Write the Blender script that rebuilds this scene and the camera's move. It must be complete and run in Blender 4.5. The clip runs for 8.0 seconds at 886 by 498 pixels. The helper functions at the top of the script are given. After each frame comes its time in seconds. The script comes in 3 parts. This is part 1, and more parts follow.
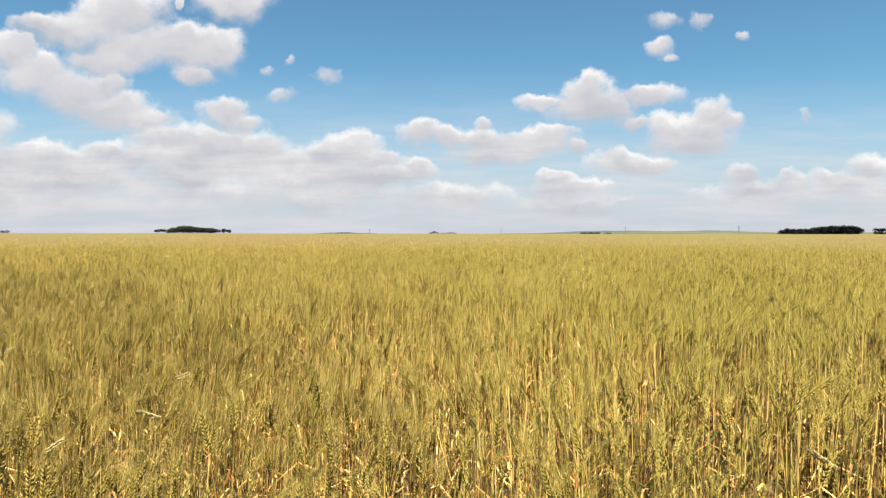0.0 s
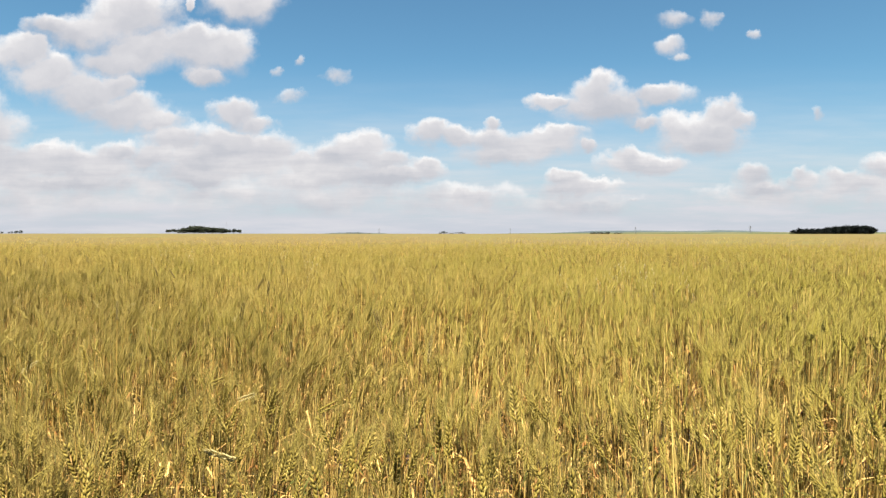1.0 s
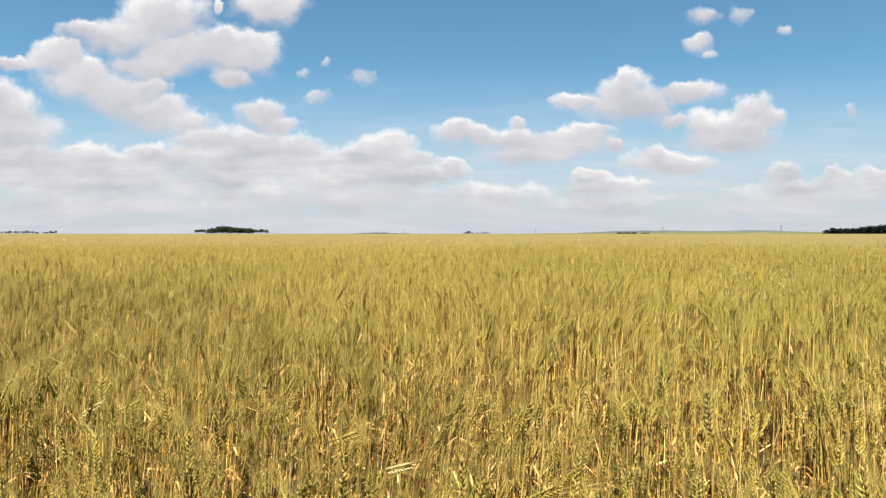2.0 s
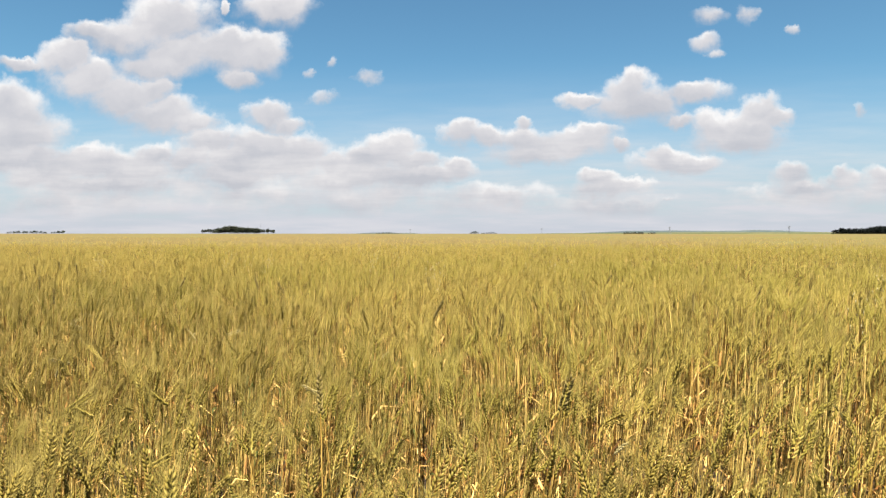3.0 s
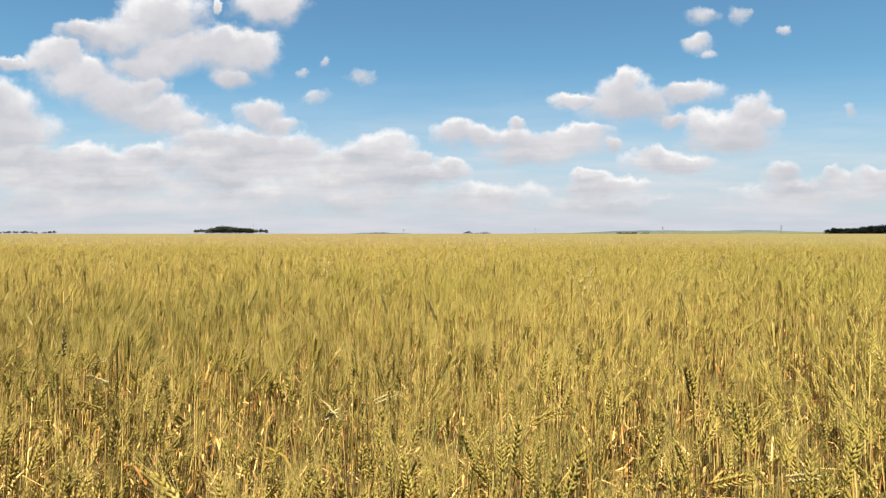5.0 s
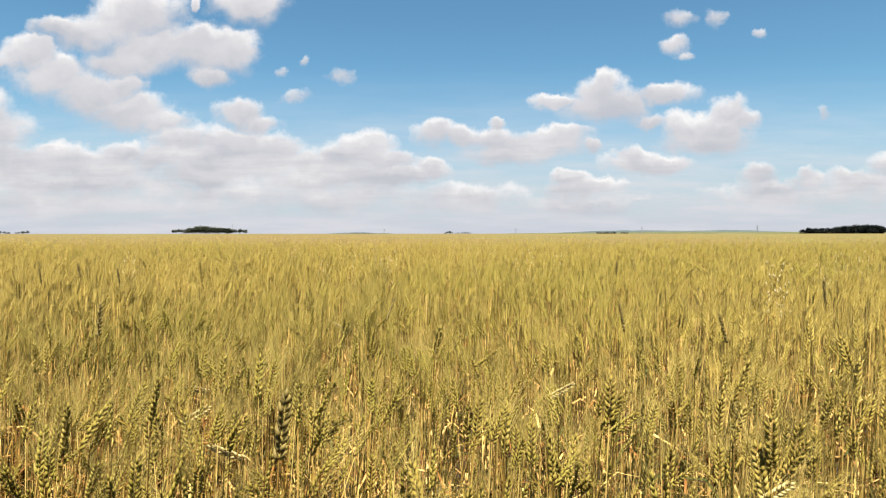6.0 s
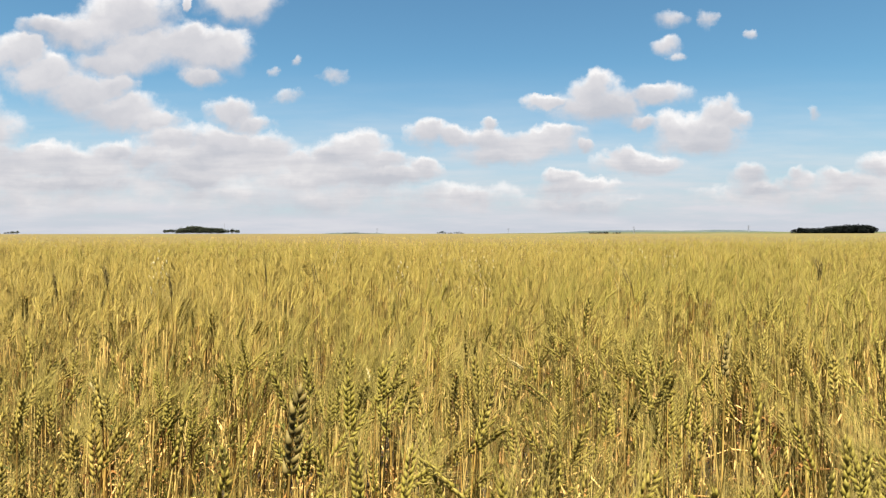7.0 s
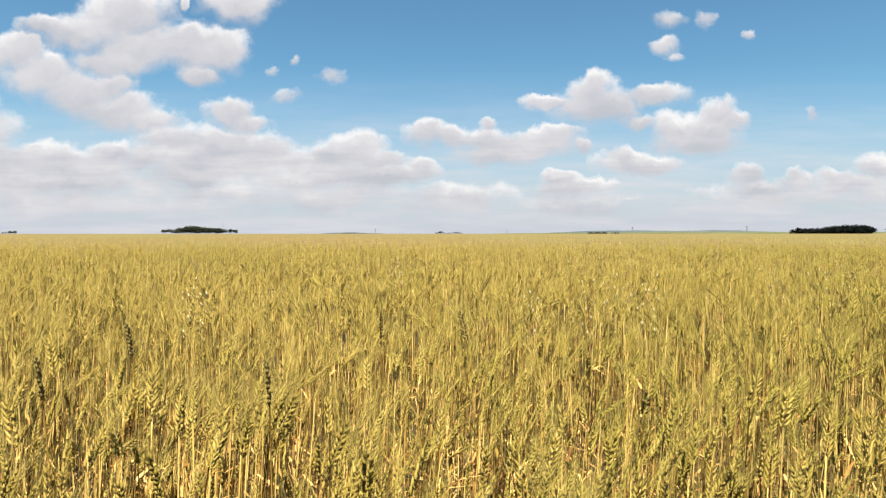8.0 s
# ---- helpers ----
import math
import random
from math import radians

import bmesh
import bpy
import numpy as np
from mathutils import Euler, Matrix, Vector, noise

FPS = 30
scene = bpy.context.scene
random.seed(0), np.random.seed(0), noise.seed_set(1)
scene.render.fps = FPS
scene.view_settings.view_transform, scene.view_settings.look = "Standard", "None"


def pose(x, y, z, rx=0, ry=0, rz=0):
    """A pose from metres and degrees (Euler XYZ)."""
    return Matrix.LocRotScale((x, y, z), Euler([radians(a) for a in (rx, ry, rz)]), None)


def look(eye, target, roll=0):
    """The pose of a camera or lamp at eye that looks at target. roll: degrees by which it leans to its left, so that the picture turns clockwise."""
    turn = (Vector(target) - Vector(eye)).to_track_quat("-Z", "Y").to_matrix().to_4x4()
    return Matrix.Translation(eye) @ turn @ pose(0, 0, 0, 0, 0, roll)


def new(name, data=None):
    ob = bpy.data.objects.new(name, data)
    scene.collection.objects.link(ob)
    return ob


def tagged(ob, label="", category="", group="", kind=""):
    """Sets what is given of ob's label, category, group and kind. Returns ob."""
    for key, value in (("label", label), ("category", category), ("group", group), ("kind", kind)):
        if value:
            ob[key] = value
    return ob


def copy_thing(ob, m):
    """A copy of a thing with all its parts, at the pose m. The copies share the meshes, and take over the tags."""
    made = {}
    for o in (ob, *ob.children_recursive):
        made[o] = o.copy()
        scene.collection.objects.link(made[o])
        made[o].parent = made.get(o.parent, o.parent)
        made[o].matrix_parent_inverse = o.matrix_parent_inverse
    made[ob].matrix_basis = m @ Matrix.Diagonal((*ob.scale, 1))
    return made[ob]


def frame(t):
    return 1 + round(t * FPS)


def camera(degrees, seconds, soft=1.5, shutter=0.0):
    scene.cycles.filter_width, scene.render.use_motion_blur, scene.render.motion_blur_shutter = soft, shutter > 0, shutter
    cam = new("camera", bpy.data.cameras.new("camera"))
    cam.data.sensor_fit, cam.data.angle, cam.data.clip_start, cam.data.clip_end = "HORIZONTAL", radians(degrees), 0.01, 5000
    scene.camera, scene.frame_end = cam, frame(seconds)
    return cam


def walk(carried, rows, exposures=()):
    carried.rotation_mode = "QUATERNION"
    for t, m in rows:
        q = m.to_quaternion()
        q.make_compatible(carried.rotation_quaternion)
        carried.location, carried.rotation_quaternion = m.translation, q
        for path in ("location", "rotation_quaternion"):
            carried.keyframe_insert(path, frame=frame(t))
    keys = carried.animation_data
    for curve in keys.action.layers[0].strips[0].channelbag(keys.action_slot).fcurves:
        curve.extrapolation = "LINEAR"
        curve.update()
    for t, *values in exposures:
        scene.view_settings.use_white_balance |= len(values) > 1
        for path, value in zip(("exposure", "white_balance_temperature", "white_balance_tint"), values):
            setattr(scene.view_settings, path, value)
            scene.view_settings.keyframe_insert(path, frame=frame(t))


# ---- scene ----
# ---------------------------------------------------------------- camera
LENS = 68.1
cam = camera(LENS, 8.0, soft=1.3)
STOPS = 2.6
PATH = [
    (0.0, pose(0.000, 0.000, 1.231, 88.65, -0.05, 0.00)),
    (0.5, pose(-0.144, 0.230, 1.214, 88.65, -0.04, 0.17)),
    (1.0, pose(-0.355, 0.461, 1.204, 88.65, -0.03, 0.82)),
    (1.5, pose(-0.616, 0.764, 1.202, 88.65, -0.02, 2.03)),
    (1.7, pose(-0.708, 0.895, 1.204, 88.65, -0.01, 2.50)),
    (2.8, pose(-1.308, 1.711, 1.210, 88.65, -0.01, 3.44)),
    (3.0, pose(-1.426, 1.876, 1.204, 88.65, -0.02, 3.50)),
    (3.5, pose(-1.686, 2.284, 1.183, 88.65, -0.02, 3.62)),
    (4.0, pose(-1.917, 2.630, 1.167, 88.65, 0.01, 3.73)),
    (4.5, pose(-2.192, 2.978, 1.162, 88.65, 0.01, 3.42)),
    (4.7, pose(-2.310, 3.145, 1.161, 88.65, 0.01, 3.25)),
    (5.8, pose(-3.150, 4.069, 1.121, 88.65, 0.03, 1.60)),
    (6.0, pose(-3.322, 4.244, 1.103, 88.65, 0.03, 1.22)),
    (6.5, pose(-3.696, 4.736, 1.070, 88.65, 0.00, 0.61)),
    (7.0, pose(-4.027, 5.205, 1.070, 88.65, 0.05, 0.58)),
    (7.5, pose(-4.371, 5.746, 1.112, 88.65, 0.04, 0.51)),
    (8.0, pose(-4.655, 6.284, 1.147, 88.65, 0.02, 0.43)),
]
walk(cam, PATH, exposures=((0.0, STOPS), (8.0, STOPS)))

# ---------------------------------------------------------------- world and sun
SUN_HEIGHT, SUN_TURN = 67.0, 176.0  # degrees; turn clockwise from ahead
SKY = 0.10 / 2 ** STOPS
SUN_POWER = 5.0


class Net:
    """Short hand for a node tree."""

    def __init__(self, tree):
        self.tree = tree
        tree.nodes.clear()

    def node(self, kind):
        return self.tree.nodes.new(kind)

    def put(self, socket, value):
        if isinstance(value, bpy.types.NodeSocket):
            self.tree.links.new(value, socket)
        elif value is not None:
            socket.default_value = value

    def math(self, op, a, b=None, c=None, clamp=False):
        n = self.node("ShaderNodeMath")
        n.operation, n.use_clamp = op, clamp
        for s, v in zip(n.inputs, (a, b, c)):
            self.put(s, v)
        return n.outputs[0]

    def vec(self, op, a, b=None):
        n = self.node("ShaderNodeVectorMath")
        n.operation = op
        self.put(n.inputs[0], a)
        self.put(n.inputs[1], b)
        return n.outputs["Value"] if op in ("LENGTH", "DOT_PRODUCT") else n.outputs[0]

    def scale(self, a, k):
        n = self.node("ShaderNodeVectorMath")
        n.operation = "SCALE"
        self.put(n.inputs[0], a)
        self.put(n.inputs["Scale"], k)
        return n.outputs[0]

    def noise(self, vector, scale, detail=4.0, rough=0.55, colour=False):
        n = self.node("ShaderNodeTexNoise")
        self.put(n.inputs["Vector"], vector)
        n.inputs["Scale"].default_value = scale
        n.inputs["Detail"].default_value = detail
        n.inputs["Roughness"].default_value = rough
        return n.outputs["Color" if colour else "Fac"]

    def step(self, value, low, high, a=0.0, b=1.0):
        n = self.node("ShaderNodeMapRange")
        n.interpolation_type = "SMOOTHSTEP"
        for s, v in zip(n.inputs, (value, low, high, a, b)):
            self.put(s, v)
        return n.outputs[0]

    def mix(self, f, a, b, blend="MIX"):
        n = self.node("ShaderNodeMix")
        n.data_type, n.blend_type = "RGBA", blend
        self.put(n.inputs["Factor"], f)
        self.put(n.inputs[6], a)
        self.put(n.inputs[7], b)
        return n.outputs[2]

    def ramp(self, f, stops):
        n = self.node("ShaderNodeValToRGB")
        self.put(n.inputs[0], f)
        e = n.color_ramp.elements
        while len(e) < len(stops):
            e.new(0.5)
        for el, (p, col) in zip(e, stops):
            el.position, el.color = p, (*col, 1)
        return n.outputs[0]


# clouds as heaps of puffs: across, up, half width, half height, in hundredths of the distance ahead
CLOUDS = {
    "high_left": ((-61.1, 31.6, 4.1, 1.9), (-55.9, 30.8, 6.0, 3.1), (-49.1, 32.9, 7.3, 4.1), (-46.9, 28.2, 8.2, 3.4), (-39.1, 28.2, 6.5, 3.3), (-34.4, 27.9, 4.3, 3.4), (-37.8, 24.3, 3.6, 1.6), (-50.3, 26.0, 6.9, 2.2)),
    "top": ((-31.8, 34.5, 5.9, 2.8), (-40.4, 34.3, 0.9, 0.9)),
    "long_bank": ((-72.8, 26.9, 5.2, 1.2), (-65.9, 27.3, 4.1, 3.3), (-61.6, 24.3, 6.5, 3.4), (-56.4, 21.3, 6.9, 3.4), (-50.3, 18.7, 7.3, 3.1), (-45.0, 17.2, 4.3, 1.9), (-51.2, 22.6, 3.4, 2.6)),
    "tower_left": ((-74.9, 19.1, 6.5, 4.7), (-73.6, 15.3, 8.2, 4.3), (-74.1, 11.8, 9.5, 2.2)),
    "low_left": ((-62.4, 10.9, 7.8, 2.8), (-50.8, 11.8, 4.1, 2.4), (-54.7, 9.7, 9.5, 2.8), (-59.8, 7.5, 14.7, 2.1), (-69.3, 9.7, 7.8, 2.6)),
    "low_middle": ((-33.5, 18.7, 3.6, 2.4), (-30.5, 16.7, 3.4, 1.6), (-42.6, 14.1, 5.0, 2.6), (-34.8, 13.5, 6.5, 3.3), (-28.8, 12.7, 5.2, 2.8), (-31.4, 10.5, 9.5, 2.6), (-23.6, 10.9, 4.3, 2.1), (-13.7, 13.5, 4.7, 2.2), (-15.9, 11.4, 6.9, 2.9), (-10.7, 10.9, 3.9, 2.1), (-3.8, 9.7, 3.1, 1.9), (-19.3, 8.4, 12.9, 2.2), (-39.1, 8.8, 6.9, 2.1), (-45.6, 10.9, 5.2, 2.6), (-38.7, 11.4, 6.0, 2.9), (-21.0, 9.8, 5.2, 2.4), (-8.1, 8.6, 5.2, 1.7)),
    "middle": ((-3.4, 15.0, 2.8, 2.2), (0.9, 14.5, 4.3, 1.7), (5.9, 16.6, 1.6, 1.2), (14.7, 14.8, 6.2, 1.7), (8.3, 12.1, 7.8, 1.9), (20.5, 12.8, 1.7, 1.0), (12.5, 13.4, 8.0, 2.4), (5.5, 14.2, 4.5, 2.0), (3.1, 5.3, 5.2, 1.4)),
    "heap": ((21.6, 21.3, 4.1, 2.6), (22.5, 19.1, 7.3, 2.8), (31.4, 20.7, 4.5, 1.7), (14.7, 19.7, 3.1, 1.1), (29.0, 17.0, 3.4, 1.0)),
    "right_heap": ((35.0, 15.3, 4.5, 2.8), (38.0, 14.0, 6.5, 2.4), (40.9, 18.3, 3.3, 2.2), (43.6, 17.4, 2.6, 1.4), (40.2, 15.7, 4.3, 2.8)),
    "small_heap": ((27.5, 11.4, 3.6, 1.9), (29.0, 10.3, 7.3, 1.7), (32.8, 10.5, 3.6, 1.4)),
    "low_heap": ((17.3, 8.1, 3.1, 1.4), (19.1, 6.6, 6.5, 1.6), (22.1, 7.1, 3.4, 1.0)),
    "wisps": ((-24.5, 20.9, 2.4, 1.4), (-17.8, 23.9, 2.5, 1.3), (-23.7, 26.6, 0.9, 1.0), (-26.4, 25.3, 0.9, 1.0), (32.6, 27.9, 2.6, 1.7), (34.1, 26.2, 1.6, 0.9), (33.3, 32.1, 3.8, 1.3), (39.1, 32.4, 1.3, 2.2), (45.5, 29.9, 1.1, 0.9), (54.7, 18.1, 1.2, 1.4), (27.9, 4.5, 1.2, 0.4)),
    "bank_foot": ((-62.0, 5.0, 20.0, 3.4), (-38.0, 6.0, 18.0, 3.6), (-18.0, 5.6, 16.0, 3.2), (0.0, 5.2, 12.0, 2.6), (18.0, 4.2, 12.0, 2.2), (50.0, 5.6, 14.0, 2.4), (68.0, 6.0, 12.0, 2.6)),
    "low_right": ((45.3, 9.0, 2.9, 2.1), (47.1, 7.1, 3.9, 1.4), (52.2, 9.3, 2.2, 1.2), (53.1, 7.9, 4.3, 1.9), (59.1, 8.8, 3.4, 1.6), (65.6, 9.7, 3.8, 1.9), (61.7, 7.5, 7.8, 1.9), (72.1, 8.8, 5.2, 2.1)),
}

THIN = {"wisps": 0.6, "low_right": 0.45, "middle": 0.2, "low_heap": 0.2, "bank_foot": 0.55}  # how much of a heap the sky shows through


def puff_group():
    """One puff: laid over the puffs before it. Gives depth into the cloud and height within it."""
    g = bpy.data.node_groups.new("puff", "ShaderNodeTree")
    face = g.interface
    for n, kind in (("P", "NodeSocketVector"), ("C", "NodeSocketVector"), ("R", "NodeSocketVector"), ("D", "NodeSocketFloat"), ("H", "NodeSocketFloat")):
        face.new_socket(n, in_out="INPUT", socket_type=kind)
    for n in ("D", "H"):
        face.new_socket(n, in_out="OUTPUT", socket_type="NodeSocketFloat")
    face.new_socket("P", in_out="OUTPUT", socket_type="NodeSocketVector")
    net = Net(g)
    i, o = net.node("NodeGroupInput"), net.node("NodeGroupOutput")
    q = net.vec("MULTIPLY", net.vec("SUBTRACT", i.outputs["P"], i.outputs["C"]), i.outputs["R"])
    d = net.math("SUBTRACT", 1.0, net.vec("LENGTH", q))
    over = net.math("MULTIPLY_ADD", net.math("SUBTRACT", d, i.outputs["D"]), 1.3, 0.5, clamp=True)
    s = net.node("ShaderNodeSeparateXYZ")
    net.put(s.inputs[0], q)
    h = net.math("ADD", i.outputs["H"], net.math("MULTIPLY", over, net.math("SUBTRACT", s.outputs[1], i.outputs["H"])))
    deep = net.math("SMOOTH_MAX", d, i.outputs["D"], 0.12)
    net.put(o.inputs["D"], deep)
    # the place goes on to the next puff, so that the puffs are worked out one after another
    net.put(o.inputs["P"], net.scale(i.outputs["P"], net.math("MULTIPLY_ADD", deep, 1e-7, net.math("MULTIPLY_ADD", h, 1e-7, 1.0))))
    net.put(o.inputs["H"], h)
    return g


def make_world():
    world = bpy.data.worlds.new("sky")
    scene.world = world
    world.use_nodes = True
    net = Net(world.node_tree)
    sky = net.node("ShaderNodeTexSky")
    sky.sky_type, sky.sun_disc = "NISHITA", False
    sky.sun_elevation, sky.sun_rotation = radians(SUN_HEIGHT), radians(SUN_TURN)
    sky.altitude, sky.air_density, sky.dust_density, sky.ozone_density = 600, 1.0, 0.6, 1.6
    way = net.node("ShaderNodeTexCoord").outputs["Generated"]
    s = net.node("ShaderNodeSeparateXYZ")
    net.put(s.inputs[0], way)
    x, y, z = s.outputs
    ahead = net.math("MAXIMUM", y, 0.05)
    c = net.node("ShaderNodeCombineXYZ")
    net.put(c.inputs[0], net.math("DIVIDE", x, ahead))
    net.put(c.inputs[1], net.math("DIVIDE", z, ahead))
    p = c.outputs[0]
    rough = net.noise(p, 15.0, 8.0, 0.60, colour=True)
    bent = net.vec("ADD", p, net.vec("MULTIPLY", net.vec("SUBTRACT", rough, (0.5, 0.5, 0.5)), (0.075, 0.055, 0.0)))
    group = puff_group()
    d, h, at = -9.0, 0.0, bent
    for name, heap in CLOUDS.items():
        for cx, cy, rx, ry in heap:
            n = net.node("ShaderNodeGroup")
            n.node_tree = group
            net.put(n.inputs["P"], at)
            n.inputs["C"].default_value = (cx / 100, cy / 100, THIN.get(name, 0.0))
            n.inputs["R"].default_value = (82 / rx, 82 / ry, 1)
            net.put(n.inputs["D"], d)
            net.put(n.inputs["H"], h)
            d, h, at = n.outputs["D"], n.outputs["H"], n.outputs["P"]
    fine = net.noise(p, 22.0, 7.0, 0.58)
    body = net.math("MULTIPLY_ADD", net.math("SUBTRACT", fine, 0.5), 0.9, d)
    front = net.math("MULTIPLY", net.step(body, -0.06, net.math("MULTIPLY_ADD", h, -0.3, 0.56)), net.step(d, -0.35, 0.05))
    # plain scattered clouds for the rest of the sky
    up = net.math("ADD", net.math("MAXIMUM", z, 0.0), 0.12)
    flat = net.vec("DIVIDE", way, None)
    net.put(flat.node.inputs[1], net.node("ShaderNodeCombineXYZ").outputs[0])
    comb = flat.node.inputs[1].links[0].from_node
    for k in range(3):
        net.put(comb.inputs[k], up)
    others = net.step(net.noise(flat, 1.6, 7.0, 0.55), 0.52, 0.66)
    is_front = net.step(y, 0.35, 0.55)
    cover = net.math("ADD", net.math("MULTIPLY", front, is_front), net.math("MULTIPLY", others, net.math("SUBTRACT", 1.0, is_front)))
    # light on the clouds: white heads, grey undersides
    lumps = net.noise(net.vec("MULTIPLY", bent, (0.7, 1.3, 1.0)), 14.0, 4.0, 0.5)
    tone = net.math("ADD", net.math("MULTIPLY_ADD", h, 0.42, 0.50), net.math("MULTIPLY", net.math("SUBTRACT", lumps, 0.5), 1.3))
    tone = net.math("SUBTRACT", tone, net.math("MULTIPLY", net.math("MAXIMUM", d, 0.0), 0.25))
    rim = net.math("MULTIPLY", net.math("MAXIMUM", h, 0.0), net.math("SUBTRACT", 1.0, net.math("MULTIPLY", d, 2.0, clamp=True)))
    tone = net.math("MULTIPLY_ADD", rim, 0.95, tone)
    k = 10.0
    bands = net.noise(net.vec("MULTIPLY", p, (5.0, 38.0, 1.0)), 1.0, 4.0, 0.6)
    tone = net.math("ADD", tone, net.math("MULTIPLY", net.math("SUBTRACT", bands, 0.5), net.step(net.math("DIVIDE", z, ahead), 0.2, 0.1, 0.0, 1.2)))
    cloud = net.ramp(tone, ((0.0, (0.56, 0.57, 0.62)), (0.35, (0.69, 0.68, 0.71)), (0.65, (0.81, 0.79, 0.80)), (1.0, (0.99, 0.97, 0.96))))
    blue = net.vec("MULTIPLY", sky.outputs[0], (0.88, 1.31, 1.33))
    # milky layer low over the horizon, with long flat streaks
    streak = net.noise(net.vec("MULTIPLY", p, (3.0, 26.0, 1.0)), 1.6, 5.0, 0.6)
    low = net.math("MULTIPLY", net.step(net.math("DIVIDE", z, ahead), 0.27, 0.0), 1.0)
    milk = net.math("ADD", net.math("MULTIPLY", low, 0.95), net.math("MULTIPLY", net.math("SUBTRACT", streak, 0.5), net.math("MULTIPLY", low, 0.9)), clamp=True)
    veil = net.scale(net.mix(net.step(streak, 0.35, 0.7), (0.60, 0.63, 0.71, 1), (0.71, 0.715, 0.76, 1)), k)
    base = net.mix(milk, blue, veil)
    colour = net.mix(net.math("MULTIPLY", cover, 0.96), base, net.scale(cloud, k))
    low2 = net.math("MULTIPLY", net.step(net.math("DIVIDE", z, ahead), 0.05, 0.0), 0.8)
    colour = net.mix(low2, colour, veil)
    out, bg = net.node("ShaderNodeOutputWorld"), net.node("ShaderNodeBackground")
    net.put(bg.inputs[0], colour)
    bg.inputs[1].default_value = SKY
    net.put(out.inputs[0], bg.outputs[0])


make_world()
a, e = radians(SUN_TURN), radians(SUN_HEIGHT)
sun_way = Vector((math.sin(a) * math.cos(e), math.cos(a) * math.cos(e), math.sin(e)))
sun = new("sun", bpy.data.lights.new("sun", "SUN"))
sun.data.energy, sun.data.angle, sun.data.color = SUN_POWER, radians(0.53), (1.0, 0.95, 0.86)
sun.matrix_world = look(sun_way * 50, (0, 0, 0))


# ---------------------------------------------------------------- materials
def surface(name, stops, rough=0.7, patch=0.35, grain=60.0, grain_amount=0.35, island=0.0, glow_through=0.0, patches=None, bump=0.0, spec=0.3, unripe=0.0):
    """A matt natural surface: colour by grain and by each piece, with wide patches of another colour."""
    m = bpy.data.materials.new(name)
    m.use_nodes = True
    net = Net(m.node_tree)
    place = net.node("ShaderNodeTexCoord").outputs["Object"]
    geo = net.node("ShaderNodeNewGeometry")
    where = geo.outputs["Position"]
    f = net.math("MULTIPLY_ADD", net.math("SUBTRACT", net.noise(where, grain, 3.0), 0.5), grain_amount * 2, 0.5)
    if island:
        f = net.math("ADD", f, net.math("MULTIPLY", net.math("SUBTRACT", geo.outputs["Random Per Island"], 0.5), island))
    colour = net.ramp(f, stops)
    if patches:
        w = net.step(net.math("ADD", net.noise(where, patch, 4.0, 0.6), net.math("MULTIPLY", net.math("SUBTRACT", net.noise(where, patch * 14, 2.0), 0.5), 0.5)), 0.42, 0.66)
        if unripe:  # the crop stays greener to the east and farther out
            at = net.node("ShaderNodeSeparateXYZ")
            net.put(at.inputs[0], where)
            east = net.math("MULTIPLY_ADD", at.outputs[1], 0.12, at.outputs[0])
            w = net.math("MULTIPLY_ADD", net.step(east, -5.0, 8.0), unripe, w, clamp=True)
        colour = net.mix(net.math("MULTIPLY", w, patches[1]), colour, (*patches[0], 1))
    p = net.node("ShaderNodeBsdfPrincipled")
    net.put(p.inputs["Base Color"], colour)
    p.inputs["Roughness"].default_value = rough
    p.inputs["Specular IOR Level"].default_value = spec
    if bump:
        b = net.node("ShaderNodeBump")
        b.inputs["Strength"].default_value = bump
        net.put(b.inputs["Height"], net.noise(where, grain * 0.7, 5.0))
        net.put(p.inputs["Normal"], b.outputs[0])
    shader = p.outputs[0]
    if glow_through:
        t, mx = net.node("ShaderNodeBsdfTranslucent"), net.node("ShaderNodeMixShader")
        net.put(t.inputs[0], colour)
        mx.inputs[0].default_value = glow_through
        net.put(mx.inputs[1], shader)
        net.put(mx.inputs[2], t.outputs[0])
        shader = mx.outputs[0]
    net.put(net.node("ShaderNodeOutputMaterial").inputs[0], shader)
    return m


GREENISH = (0.1080, 0.0950, 0.0130)
ear_mat = surface("ripening_ear", ((0.00, (0.0759, 0.0504, 0.0077)), (0.50, (0.1435, 0.1036, 0.0198)), (1.00, (0.2553, 0.1932, 0.0589))), 0.6, 0.16, 13.0, 0.55, 0.35, 0.22, (GREENISH, 0.62), spec=0.08, unripe=0.7)
awn_mat = surface("awn", ((0.00, (0.1518, 0.1092, 0.0243)), (1.00, (0.2967, 0.2275, 0.0755))), 0.6, 0.30, 9.0, 0.4, 0.4, 0.4, ((0.1800, 0.1530, 0.0340), 0.6), spec=0.08, unripe=0.7)
# stems and blades: near-black ends of the ramps put the gaps' shade into the colour
stem_mat = surface("shaded_straw_stem", ((0.00, (0.014, 0.006, 0.0014)), (0.42, (0.082, 0.042, 0.008)), (0.65, (0.250, 0.150, 0.034)), (1.00, (0.480, 0.340, 0.105))), 0.6, 0.45, 6.0, 0.5, 1.2, 0.05, ((0.034, 0.046, 0.010), 0.35), spec=0.06)
leaf_mat = surface("green_leaf", ((0.00, (0.0166, 0.0140, 0.0019)), (0.50, (0.0587, 0.0392, 0.0051)), (1.00, (0.1725, 0.1092, 0.0179))), 0.6, 0.55, 12.0, 0.5, 0.9, 0.22, ((0.0248, 0.0420, 0.0109), 0.7), spec=0.06)
